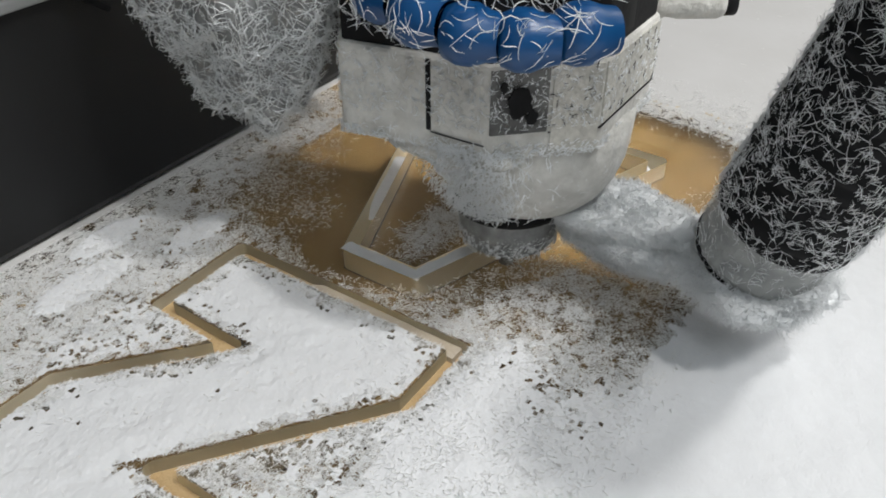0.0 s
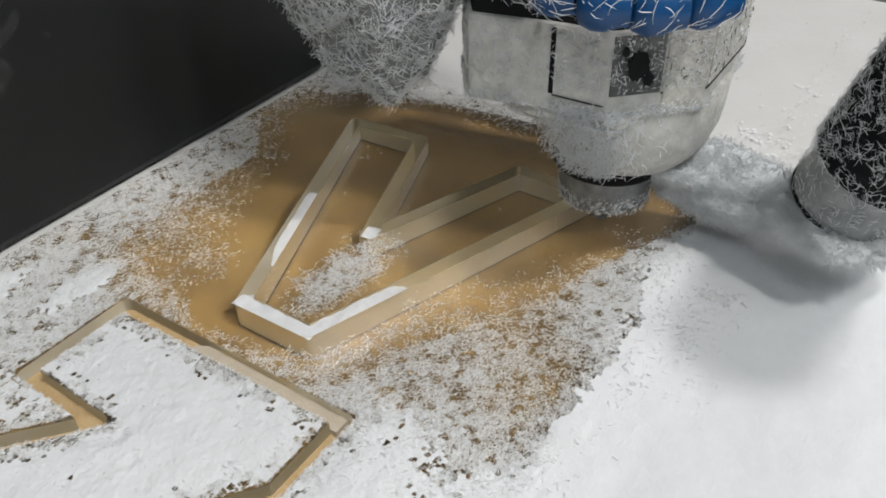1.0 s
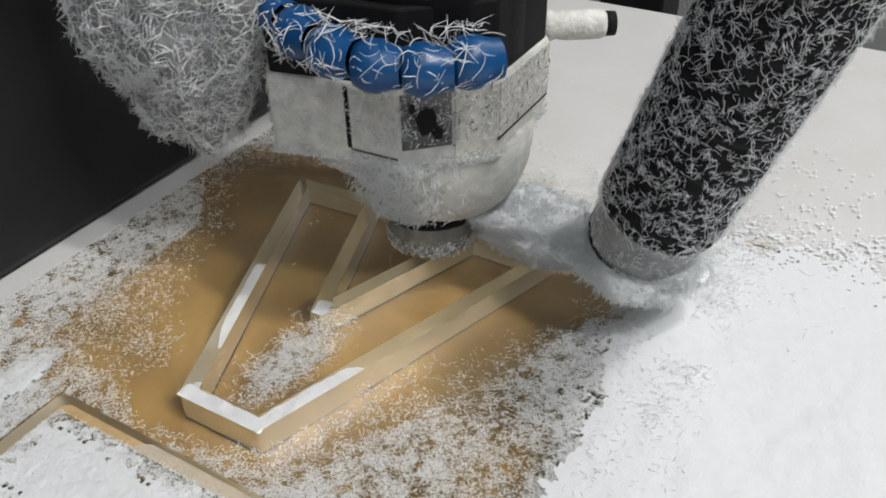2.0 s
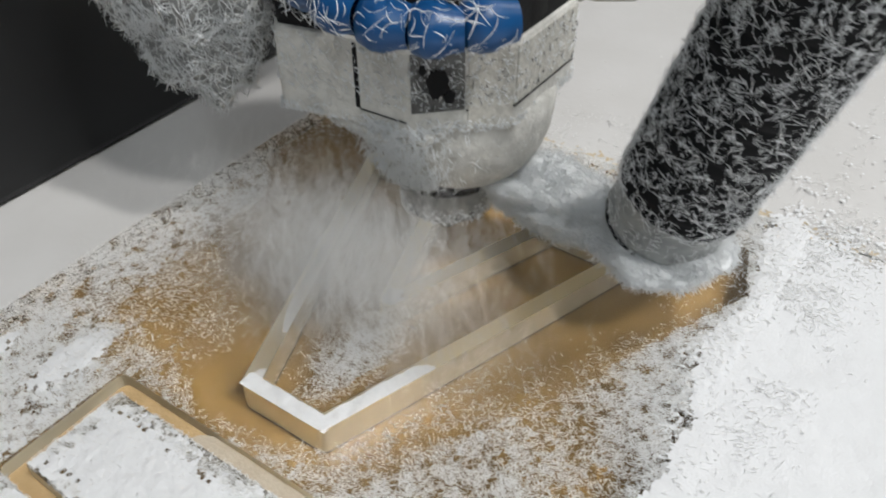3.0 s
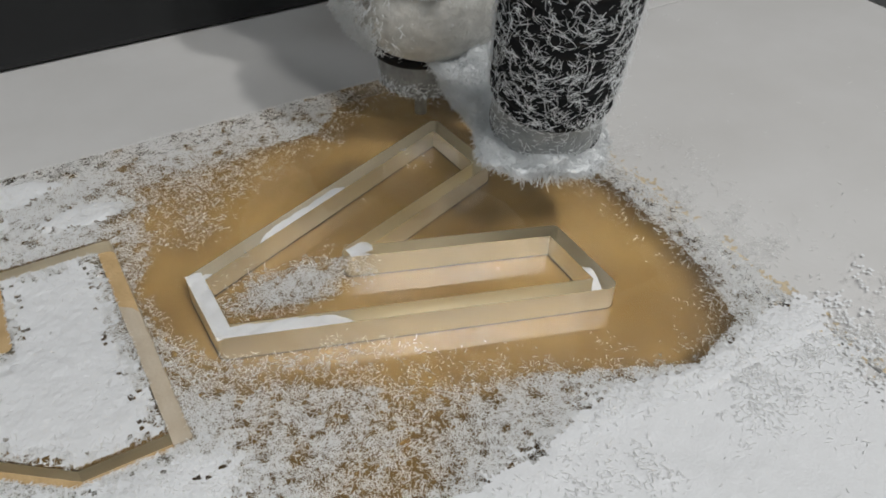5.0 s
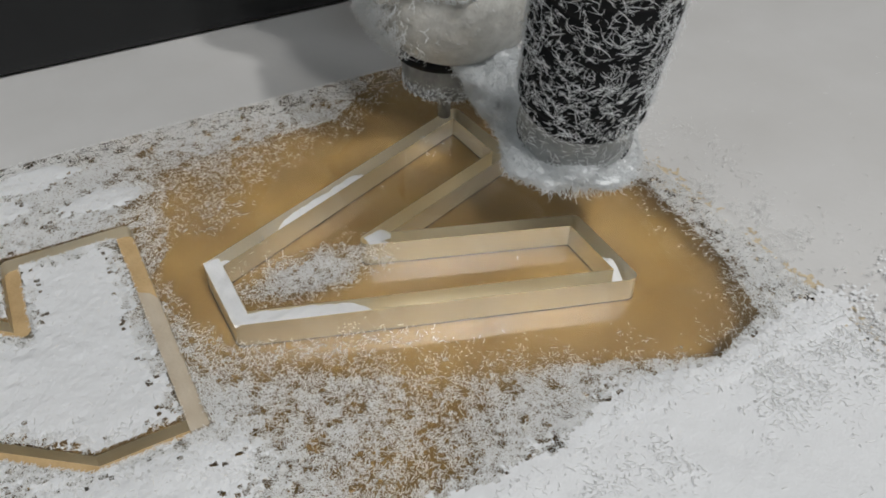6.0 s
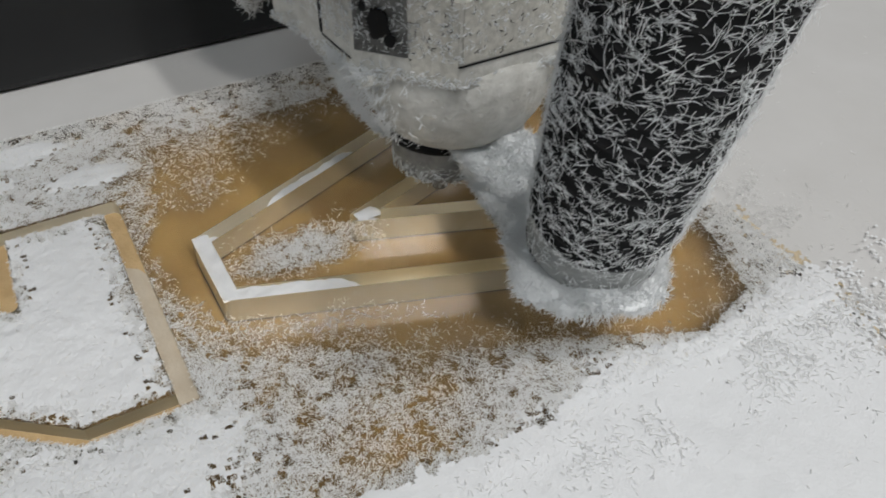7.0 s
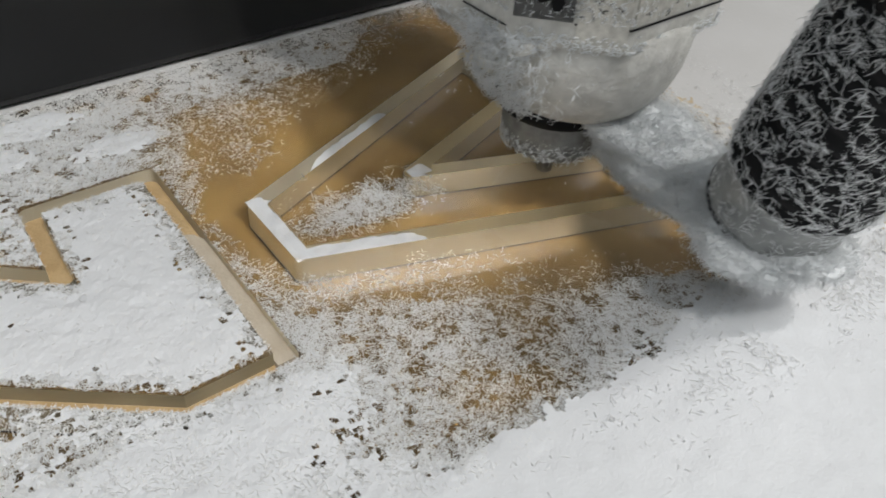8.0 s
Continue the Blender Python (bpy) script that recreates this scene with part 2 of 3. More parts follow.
def plate(name, wall, outline, holes, mat_top, mat_cut):
    """A plate with through holes; its cut walls carry the milled look."""
    bm = bmesh.new()
    loops = []
    for o in [outline] + holes:
        vs = [bm.verts.new((x, y, 0)) for x, y in o]
        loops.append([bm.edges.new((vs[i], vs[(i + 1) % len(vs)])) for i in range(len(vs))])
    bmesh.ops.triangle_fill(bm, use_beauty=True, edges=[e for l in loops for e in l], normal=(0, 0, 1))
    r = bmesh.ops.extrude_face_region(bm, geom=bm.faces[:])
    bmesh.ops.translate(bm, vec=(0, 0, -THICK), verts=[v for v in r["geom"] if isinstance(v, bmesh.types.BMVert)])
    bmesh.ops.recalc_face_normals(bm, faces=bm.faces[:])
    cut = []
    for f in bm.faces:
        c = f.calc_center_median()
        edge = min(c.x - SHEET_X0, SHEET_X1 - c.x, c.y - SHEET_Y0, SHEET_Y1 - c.y) < 0.001
        if abs(f.normal.z) < 0.5 and not edge:
            cut.append(f)
    me = bpy.data.meshes.new(wall)
    quads = [[tuple(v.co) for v in f.verts] for f in cut]
    me.from_pydata([p for q in quads for p in q], [], [[4 * k + i for i in range(4)] for k in range(len(quads))])
    me.materials.append(mat_cut)
    bmesh.ops.delete(bm, geom=cut, context="FACES_ONLY")
    body = bpy.data.meshes.new(name)
    bm.to_mesh(body)
    bm.free()
    body.materials.append(mat_top)
    ob, rim = new(name, body), new(wall, me)
    rim.parent = ob
    tagged(rim, "frosted milled wall")
    ob.visible_shadow = rim.visible_shadow = False
    return ob


sheet = plate("acrylic_sheet", "groove_wall", [(SHEET_X0, SHEET_Y0), (SHEET_X1, SHEET_Y0), (SHEET_X1, SHEET_Y1), (SHEET_X0, SHEET_Y1)], [V_HOLE, N_HOLE], ACRYLIC, MILLED)
tagged(sheet, "thick clear acrylic sheet with milled letter grooves on brown paper", "acrylic sheet")
letter_v = plate("acrylic_letter", "cut_edge", V_BODY, [], ACRYLIC, MILLED)
tagged(letter_v, "clear acrylic letter V being milled free, white chips on it", "letter", "acrylic letters")
letter_n = plate("acrylic_letter", "cut_edge", N_BODY, [], ACRYLIC, MILLED)
tagged(letter_n, "clear acrylic letter with a diagonal stroke, buried in white chips", "letter", "acrylic letters")

part("groove_floor", flat_ring(N_HOLE, N_BODY, -0.0055), FLOORDUST, sheet, "tan dusty floor of the milled groove")
dust_x0, dust_x1 = N_IN[4][0] + 0.0001, N_OUT[4][0] - 0.0001
part("groove_dust", prism([(dust_x0, -0.0345), (dust_x1, -0.0345), (dust_x1, 0.030), (dust_x1 - 0.002, 0.034), (dust_x0, 0.037)], -0.0054, -0.0030), PALEDUST, sheet, "paler dust bank in the groove")
bed = part("bed", box((0.96, 1.2, 0.03), (-0.024, 0.05, -0.0365), 0.002), GREY)
tagged(bed, "grey bed of the router under the boards", "machine bed", kind="structure")
for name, x0, x1, y0, y1 in (("bed_board", -0.50, 0.456, 0.1397, 0.62), ("bed_board", 0.1960, 0.456, -0.52, 0.1385), ("bed_board", -0.50, 0.1948, -0.52, -0.1013)):
    ob = part(name, box((x1 - x0, y1 - y0, 0.0195), ((x0 + x1) / 2, (y0 + y1) / 2, -0.0112), 0.0006), BOARD)
    tagged(ob, "white dusty board lying flush beside the clear sheet", "board", "boards round the sheet", kind="structure")
paper = part("backing_paper", box((SHEET_X1 - SHEET_X0, SHEET_Y1 - SHEET_Y0, 0.0009), ((SHEET_X0 + SHEET_X1) / 2, (SHEET_Y0 + SHEET_Y1) / 2, -THICK - 0.0008)), PAPER)
tagged(paper, "brown kraft masking paper under the clear sheet", "paper")
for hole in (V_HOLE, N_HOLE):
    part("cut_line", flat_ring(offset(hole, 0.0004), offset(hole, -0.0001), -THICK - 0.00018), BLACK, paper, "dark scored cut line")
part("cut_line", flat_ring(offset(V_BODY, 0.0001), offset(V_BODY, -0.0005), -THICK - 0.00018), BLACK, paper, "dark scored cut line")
ground = part("ground", box((4.2, 4.4, 0.05), (0, 0, -0.82)), DARKMETAL)
tagged(ground, "dark workshop floor", "floor", kind="structure")

table = part("machine_table", box((1.1, 1.3, 0.74), (-0.024, 0.05, -0.424), 0.01), DARKMETAL)
tagged(table, "dark steel table under the router bed", "machine table", kind="structure")
# an added, unseen housing and rod at each key or fill light
for lx, ly, sx, sy, power, tint in LAMPS:
    ob = part("light_housing", box((sx + 0.06, sy + 0.06, 0.06), (0, 0, 0.05), 0.01), WALL)
    ob.matrix_world = Matrix.Translation((lx, ly, 1.87)) @ look((0, 0, 0), (-lx * 0.5, -ly * 0.5, -1.85)).to_3x3().to_4x4()
    part("hanger", tube([(0, 0, 0.075), (0, 0, 0.24)], 0.006), GREY, ob, "thin hanging rod")
    tagged(ob, "unseen flat panel housing added at a key or fill light", "ceiling lamp", "ceiling lamps")
for name, size, centre in (("ceiling", (4.2, 4.4, 0.1), (0, 0, 2.1)), ("wall_north", (4.2, 0.1, 2.9), (0, 2.15, 0.6)), ("wall_south", (4.2, 0.1, 2.9), (0, -2.15, 0.6)), ("wall_east", (0.1, 4.2, 2.9), (2.05, 0, 0.6)), ("wall_west", (0.1, 4.2, 2.9), (-2.05, 0, 0.6))):
    tagged(part(name, box(size, centre), WALL), "plain grey workshop wall" if "wall" in name else "plain pale workshop ceiling", "wall" if "wall" in name else "ceiling", kind="structure")

# ---- chips and powder on the sheet ----
CLEAR = [(-0.016, -0.008), (0.004, -0.030), (0.028, -0.042), (0.058, -0.058), (0.078, -0.066), (0.107, -0.077), (0.140, -0.094), (0.168, -0.085), (0.178, -0.056), (0.183, -0.004),
         (0.180, 0.040), (0.170, 0.090), (0.150, 0.128), (0.121, 0.136), (0.084, 0.106), (0.040, 0.106), (-0.004, 0.096), (-0.010, 0.060), (-0.018, 0.030)]


def front_line(x):
    """Where the loose chips give way to the smooth bank of powder."""
    return -0.0955 - np.clip((x - 0.075) / 0.11, 0, 1) * 0.004


def density(x, y):
    d = distance(x, y, CLEAR) * np.where(inside(x, y, CLEAR), -1, 1)
    n = fbm(x, y, 0.03, 11) - 0.5
    n2 = fbm(x, y, 0.012, 17) - 0.5
    crisp = np.clip((x - 0.06) / 0.04, 0, 1) * np.clip((0.11 - y) / 0.03, 0, 1)
    soft = 0.40 + np.clip((d + n * 0.02) / 0.026, -0.6, 1) * 0.40 + n * 0.38 + n2 * 0.30
    hard = 0.45 + np.clip((d + n2 * 0.006) / 0.006, -1, 1) * 0.42 + n * 0.3 + n2 * 0.3
    s = soft * (1 - crisp) + hard * crisp
    s = s + np.clip((-0.082 - y) / 0.014, 0, 1) ** 1.5 * (0.18 + 0.47 * np.clip((x - 0.07) / 0.03, 0, 1))
    s = s + np.clip((-0.03 - x) / 0.03, 0, 1) * np.clip((0.10 - y) / 0.02, 0, 1) * 0.16
    s = s + np.clip((0.005 - x) / 0.02, 0, 1) * np.clip((-0.040 - y) / 0.01, 0, 1) * 0.38
    for px, py, rx, ry in ((-0.022, 0.094, 0.016, 0.007), (-0.050, 0.122, 0.018, 0.008), (-0.075, 0.104, 0.02, 0.008)):
        s = s + 0.8 * np.exp(-(((x - px) / rx) ** 2 + ((y - py) / ry) ** 2) ** 2)
    for px, py, rx, ry in ((0.038, -0.082, 0.024, 0.018), (0.010, -0.076, 0.030, 0.020)):
        s = s - 0.35 * np.exp(-(((x - px) / rx) ** 2 + ((y - py) / ry) ** 2))
    s = np.where(inside(x, y, N_IN), 1.15 + n * 0.5 - np.clip(1 - distance(x, y, N_IN) / 0.010, 0, 1) * (0.30 + n2 * 0.9), s)
    s = s - np.clip((y - 0.118) / 0.012, 0, 1) * 0.22
    s = s - 0.30 * np.exp(-(distance(x, y, V_OUT) / 0.011) ** 2) * ~inside(x, y, V_OUT)
    s = s - 0.22 * np.exp(-((x + 0.008) / 0.014) ** 2 - ((y - 0.045) / 0.045) ** 2) * ~inside(x, y, N_OUT)
    s = np.where(d < 0, np.minimum(s, 0.10 + 0.16 * np.clip((0.07 - x) / 0.06, 0, 1) + d * 5), s)
    inv = inside(x, y, V_IN)
    pile = np.exp(-(((x - 0.036) / 0.024) ** 2 + ((y - 0.012) / 0.011) ** 2))
    s = np.where(inv, np.maximum(s * 0.5, pile * 0.85 + n2 * 0.35 - 0.05), s)
    # mottled bank over the joint at the sheet's front corner
    patch = np.clip(0.15 + n * 0.9 + n2 * 0.9, 0, 0.30)
    bank = patch * np.clip((x - 0.03) / 0.06, 0, 1) * np.clip(1 - (SHEET_Y0 - y) / 0.036, 0, 1)
    side = patch * np.clip(1 - (x - SHEET_X1) / 0.05, 0, 1) * np.clip((0.05 - y) / 0.10, 0, 1) * np.clip((y + 0.138) / 0.03, 0, 1)
    s = np.where(y < SHEET_Y0, bank, s)
    s = np.where(x > SHEET_X1, side, s)
    ring = (inside(x, y, V_OUT) & ~inv) | (inside(x, y, N_OUT) & ~inside(x, y, N_IN))
    return np.where(ring, -1, s)


def drift_height(x, y):
    thin = np.clip((x - 0.10) / 0.09, 0, 1)
    return 0.0016 + (fbm(x, y, 0.06, 51) - 0.5) * 0.004 * (1 - thin) - thin * 0.0016 + (fbm(x, y, 0.008, 57) - 0.5) * 0.0012 * (1 - thin)


def cover():
    h = 0.0007
    gx, gy = np.meshgrid(np.arange(-0.20, 0.25, h), np.arange(-0.140, SHEET_Y1 - 0.001, h), indexing="ij")
    base = density(gx, gy)
    s = base + (fbm(gx, gy, 0.0035, 31, 3) - 0.5) * 0.34 + (fbm(gx, gy, 0.0014, 37, 2) - 0.5) * 0.70
    z = np.where(gx > SHEET_X1, -0.0008, 0.0003) + np.clip(base - 0.6, 0, 0.7) * 0.0022 + (fbm(gx, gy, 0.004, 33, 3) - 0.5) * 0.0008 + (fbm(gx, gy, 0.011, 35, 3) - 0.5) * 0.0015 * np.clip((base - 0.85) / 0.3, 0, 1) + rng.random(gx.shape) * 0.00032
    vx, vy = gx + rng.uniform(-0.00026, 0.00026, gx.shape), gy + rng.uniform(-0.00026, 0.00026, gx.shape)
    idx = np.arange(gx.size).reshape(gx.shape)
    ok = np.minimum(np.minimum(s[:-1, :-1], s[1:, :-1]), np.minimum(s[1:, 1:], s[:-1, 1:])) > np.where(inside(gx, gy, N_IN), 0.74, np.where((gy < SHEET_Y0) | (gx > SHEET_X1), 9.0, np.where(gy < -0.035, 0.80 + 0.09 * np.clip((gx + 0.06) / 0.06, 0, 1), 0.89)))[:-1, :-1]
    q = np.stack([idx[:-1, :-1], idx[1:, :-1], idx[1:, 1:], idx[:-1, 1:]], -1)[ok]
    ob = raw("powder_layer", np.stack([vx, vy, z], -1).reshape(-1, 3), q, POWDER, smooth=True)
    tagged(ob, "white acrylic powder lying on the clear sheet", "acrylic powder", kind="stuff")
    n = 1150000
    x, y = rng.uniform(-0.19, 0.25, n), rng.uniform(-0.140, SHEET_Y1, n)
    dn = density(x, y)
    clump = fbm(x, y, 0.004, 91, 2)
    keep = rng.random(n) < (1 - 0.85 * np.clip((dn - 0.90) / 0.2, 0, 1)) * np.clip(dn, 0.0, 0.85) ** 1.15 * np.clip(clump * 2.6 - 0.5, 0.16, 1.0) * 1.0
    x, y, dn = x[keep], y[keep], dn[keep]
    bare = ~inside(x, y, N_IN) | (rng.random(len(x)) < np.where(dn < 0.95, 0.7, 0.10))
    x, y, dn = x[bare], y[bare], dn[bare]
    n = len(x)
    a = rng.uniform(0, 2 * np.pi, n)
    zz = np.where((x > SHEET_X1) | (y < SHEET_Y0), np.maximum(drift_height(x, y), -0.0012) + 0.0003, 0.0002) + np.clip(dn - 0.6, 0, 0.7) * 0.0022 + rng.random(n) * 0.0006
    v, f = needles(np.stack([x, y, zz], -1), np.stack([np.cos(a), np.sin(a), rng.normal(0, 0.25, n)], -1), np.tile((0, 0, 1.0), (n, 1)), 0.0006 + rng.gamma(2.2, 0.00038, n), rng.uniform(0.00014, 0.00032, n), 1.1, plain=True)
    ob = raw("chips", v, f, CHIP)
    tagged(ob, "white acrylic milling chips strewn over the sheet", "acrylic chips", kind="stuff")


cover()


def drift():
    """Powder over the front board, thinning out to the right."""
    h = 0.0011
    gx, gy = np.meshgrid(np.arange(-0.20, 0.30, h), np.arange(-0.27, -0.078, h), indexing="ij")
    gx, gy = gx + rng.uniform(-0.0003, 0.0003, gx.shape), gy + rng.uniform(-0.0003, 0.0003, gy.shape)
    z = drift_height(gx, gy)
    edge = (np.where(gx < SHEET_X1, front_line(gx), -0.085) - gy) / 0.004 + (fbm(gx, gy, 0.014, 67) - 0.5) * 7.0
    edge = np.where((gy < SHEET_Y0 + 0.0025) & (gx < SHEET_X1), np.maximum(edge, 0.5), edge)
    z = np.maximum(z, np.where((gy > SHEET_Y0 - 0.002) & (gx < SHEET_X1), 0.0003 + np.clip(edge, 0, 1) * 0.0012, -1))
    lip = 0.0005 - (SHEET_Y0 - gy) * 0.15 + (fbm(gx, gy, 0.01, 73) - 0.5) * 0.0014
    z = np.where((gy <= SHEET_Y0) & (gx < SHEET_X1), np.maximum(z, lip), z)
    z = np.maximum(z, -0.0010 + rng.random(gx.shape) * 0.0002)
    cov = np.clip((0.215 - gx + (fbm(gx, gy, 0.03, 81) - 0.5) * 0.08) / 0.06, -0.3, 1) * 1.8
    cov = cov + np.clip(1 - (SHEET_Y0 - gy) / 0.02, 0, 1) * 2 * (gx < SHEET_X1)
    patchy = (fbm(gx, gy, 0.006, 85, 3) - 0.3) * 1.6 + rng.normal(0, 0.35, gx.shape)
    ok = (np.minimum(z[:-1, :-1], z[1:, 1:]) > -0.0013) & (np.minimum(edge[:-1, :-1], edge[1:, 1:]) > 0) & ((patchy < cov) | (cov > 1.3))[:-1, :-1]
    idx = np.arange(gx.size).reshape(gx.shape)
    q = np.stack([idx[:-1, :-1], idx[1:, :-1], idx[1:, 1:], idx[:-1, 1:]], -1)[ok]
    ob = raw("powder_drift", np.stack([gx, gy, z], -1).reshape(-1, 3), q, POWDER, smooth=True)
    tagged(ob, "smooth bank of white acrylic powder before the sheet", "acrylic powder", kind="stuff")
    n = 260000
    x, y = rng.uniform(-0.15, 0.44, n), rng.uniform(-0.22, 0.138, n)
    right = np.clip(1 - (x - SHEET_X1) / 0.05, 0.05, 1) * np.clip((0.06 - y) / 0.08, 0.12, 1) * (x > SHEET_X1)
    front = np.clip(1 - (SHEET_Y0 - y) / 0.016, 0.0, 1) ** 1.5 * (y < SHEET_Y0) * 1.0
    corner = 0.5 * np.exp(-(((x - 0.185) / 0.045) ** 2 + ((y + 0.125) / 0.035) ** 2)) * ((x > SHEET_X1) | (y < SHEET_Y0))
    dn = np.maximum(np.maximum(right * 0.8, front), corner) * 0.14 * np.clip(fbm(x, y, 0.02, 61) * 2.4 - 0.6, 0, 1)
    keep = rng.random(n) < dn
    x, y = x[keep], y[keep]
    n, a = len(x), rng.uniform(0, 2 * np.pi, len(x))
    z0 = np.where(y < SHEET_Y0 + 0.003, np.maximum(drift_height(x, y), -0.0012) + 0.0003, -0.0008)
    v, f = needles(np.stack([x, y, z0], -1), np.stack([np.cos(a), np.sin(a), rng.normal(0, 0.2, n)], -1), np.tile((0, 0, 1.0), (n, 1)), 0.0008 + rng.gamma(2.2, 0.00048, n), rng.uniform(0.00015, 0.00034, n), 1.1, plain=True)
    tagged(raw("chips", v, f, CHIP), "white chips strewn over the boards", "acrylic chips", kind="stuff")


def groove_fill():
    """Powder packed in parts of the V groove."""
    mid = offset(V_OUT, -GROOVE / 2)

    def strip(a, b, width, top, seed, t0, t1):
        a, b = np.array(a), np.array(b)
        L = np.linalg.norm(b - a)
        k, m = max(int(L / 0.0012), 4), 6
        u, w = np.meshgrid(np.linspace(0, 1, k), np.linspace(-0.5, 0.5, m), indexing="ij")
        nrm = np.array([-(b - a)[1], (b - a)[0]]) / L
        taper = np.clip(np.minimum(u + (1 - t0), 1 - u + (1 - t1)) * L / 0.012, 0, 1)
        xy = a + u[..., None] * (b - a) + nrm * (w * width)[..., None]
        z = top - 0.006 * (1 - taper) ** 2 + (fbm(xy[..., 0], xy[..., 1], 0.004, seed) - 0.5) * 0.0024
        idx = np.arange(k * m).reshape(k, m)
        q = np.stack([idx[:-1, :-1], idx[1:, :-1], idx[1:, 1:], idx[:-1, 1:]], -1).reshape(-1, 4)
        return np.concatenate([xy, z[..., None]], -1).reshape(-1, 3), q

    vs, fs, base = [], [], 0
    P = [np.array(p) for p in mid]
    tip = (P[0] - P[6]) / np.linalg.norm(P[0] - P[6]) * 0.0032
    for a, b, width, top, t0, t1 in ((P[0] + tip, P[6] - tip, 0.0063, -0.0006, 0, 0), (P[0], P[0] + (P[1] - P[0]) * 0.33, 0.0062, -0.0008, 0, 1), (P[6], P[6] + (P[5] - P[6]) * 0.10, 0.006, -0.004, 0, 1),
                                     (P[6] + (P[5] - P[6]) * 0.22, P[6] + (P[5] - P[6]) * 0.60, 0.0055, -0.0022, 1, 1), (P[3], P[3] + (P[4] - P[3]) * 0.18, 0.006, -0.0015, 0, 1),
                                     (P[3], P[3] + (P[2] - P[3]) * 0.14, 0.006, -0.0015, 0, 1), (P[1] + (P[2] - P[1]) * 0.08, P[1] + (P[2] - P[1]) * 0.55, 0.0045, -0.003, 1, 1)):
        v, f = strip(a, b, width, top, 71, t0, t1)
        vs.append(v), fs.append(f + base)
        base += len(v)
    tagged(raw("groove_powder", np.concatenate(vs), np.concatenate(fs), POWDER, smooth=True), "white powder packed in the milled letter groove", "acrylic powder", kind="stuff")


groove_fill()
drift()


def seam_dust():
    """Tan dust caught along the joint between the sheet and the side board."""
    h = 0.0008
    gx, gy = np.meshgrid(np.arange(SHEET_X1 - 0.010, SHEET_X1 + 0.016, h), np.arange(-0.13, 0.06, h), indexing="ij")
    gx, gy = gx + rng.uniform(-0.0003, 0.0003, gx.shape), gy + rng.uniform(-0.0003, 0.0003, gy.shape)
    away = np.abs(gx - SHEET_X1 - 0.003 * (fbm(gx * 0, gy, 0.03, 105) - 0.5)) / 0.011
    ok = fbm(gx, gy, 0.009, 101, 3) * 0.75 + fbm(gx, gy, 0.0018, 103, 2) * 0.65 - away * 0.45 > 0.60
    z = np.where(gx > SHEET_X1, -0.0012, 0.0002) + rng.random(gx.shape) * 0.0003
    idx = np.arange(gx.size).reshape(gx.shape)
    q = np.stack([idx[:-1, :-1], idx[1:, :-1], idx[1:, 1:], idx[:-1, 1:]], -1)[ok[:-1, :-1] & (np.abs(gx - SHEET_X1) > 0.0012)[:-1, :-1]]
    tagged(raw("seam_dust", np.stack([gx, gy, z], -1).reshape(-1, 3), q, TANDUST, smooth=True), "tan dust along the joint of sheet and board", "dust", kind="stuff")


seam_dust()


# ---- the milling head, origin at the middle of the collet nut's lower face ----
head = new("milling_head")
tagged(head, "dusty router spindle with blue coolant and black suction hoses", "milling head")
BLOCK = [(-0.0160, -0.0390), (0.0268, -0.0390), (0.0440, -0.0220), (0.0470, 0.0100), (0.0400, 0.0360), (0.0100, 0.0520), (-0.0300, 0.0520), (-0.0510, 0.0370), (-0.0440, 0.0070), (-0.0415, -0.0130), (-0.0280, -0.0270)]
part("tool_bit", lathe([(0, -0.017), (0.003, -0.017), (0.003, 0.002)], 16), STEEL, head, "slim steel milling bit", True)
part("collet_nut", lathe([(0.004, 0.0), (0.0165, 0.0), (0.0185, 0.002), (0.0200, 0.012), (0.0200, 0.016), (0.0195, 0.022), (0.012, 0.023)], 32), STEEL, head, "black collet nut caked with chips", True)
part("lock_ring", lathe([(0.012, 0.0178), (0.0225, 0.0178), (0.0232, 0.0200), (0.0228, 0.0226), (0.012, 0.0228)], 36), BLACK, head, "black lock ring over the nut", True)
part("spindle_nose", lathe([(0.014, 0.0225), (0.0225, 0.0228), (0.0262, 0.0250), (0.0303, 0.0295), (0.0340, 0.0360), (0.0362, 0.0430), (0.0370, 0.0500), (0.0375, 0.0600), (0.034, 0.0625)], 56), DUSTED, head, "rounded clear spindle shroud white with dust", True).location = (0.0028, -0.0042, 0)
bm = bmesh.new()
rows = []
for r, z in ((0.0445, 0.0600), (0.0420, 0.0560), (0.0385, 0.0500), (0.0350, 0.0445), (0.0315, 0.0390), (0.0280, 0.0330), (0.0245, 0.0280), (0.0215, 0.0255)):
    row = []
    for k in range(49):
        a = radians(75 + 160 * k / 48)
        rag = 1 + 0.05 * noise.noise(Vector((a * 5, z * 260, 1.3))) + 0.03 * noise.noise(Vector((a * 14, z * 600, 4.1)))
        ease = 0.55 + 0.45 * math.sin(math.pi * k / 48) ** 0.6
        row.append(bm.verts.new((r * rag * ease * math.cos(a), r * rag * ease * math.sin(a), z)))
    rows.append(row)
for a, b in zip(rows, rows[1:]):
    for k in range(48):
        bm.faces.new((a[k], a[k + 1], b[k + 1], b[k]))
part("dust_skirt", bm, DUSTED, head, "sloping crust of dust under the block", True)
part("clamp_block", prism(BLOCK, 0.0575, 0.090, 0.0016), DUSTED, head, "many-sided dusty clamp block")
rim_line = [BLOCK[-1], BLOCK[0], BLOCK[1], BLOCK[2]]
part("seam", tube([(x * 1.004, y * 1.004, 0.0665) for x, y in rim_line], 0.0003, 6), BLACK, head, "dark seam round the clamp block")
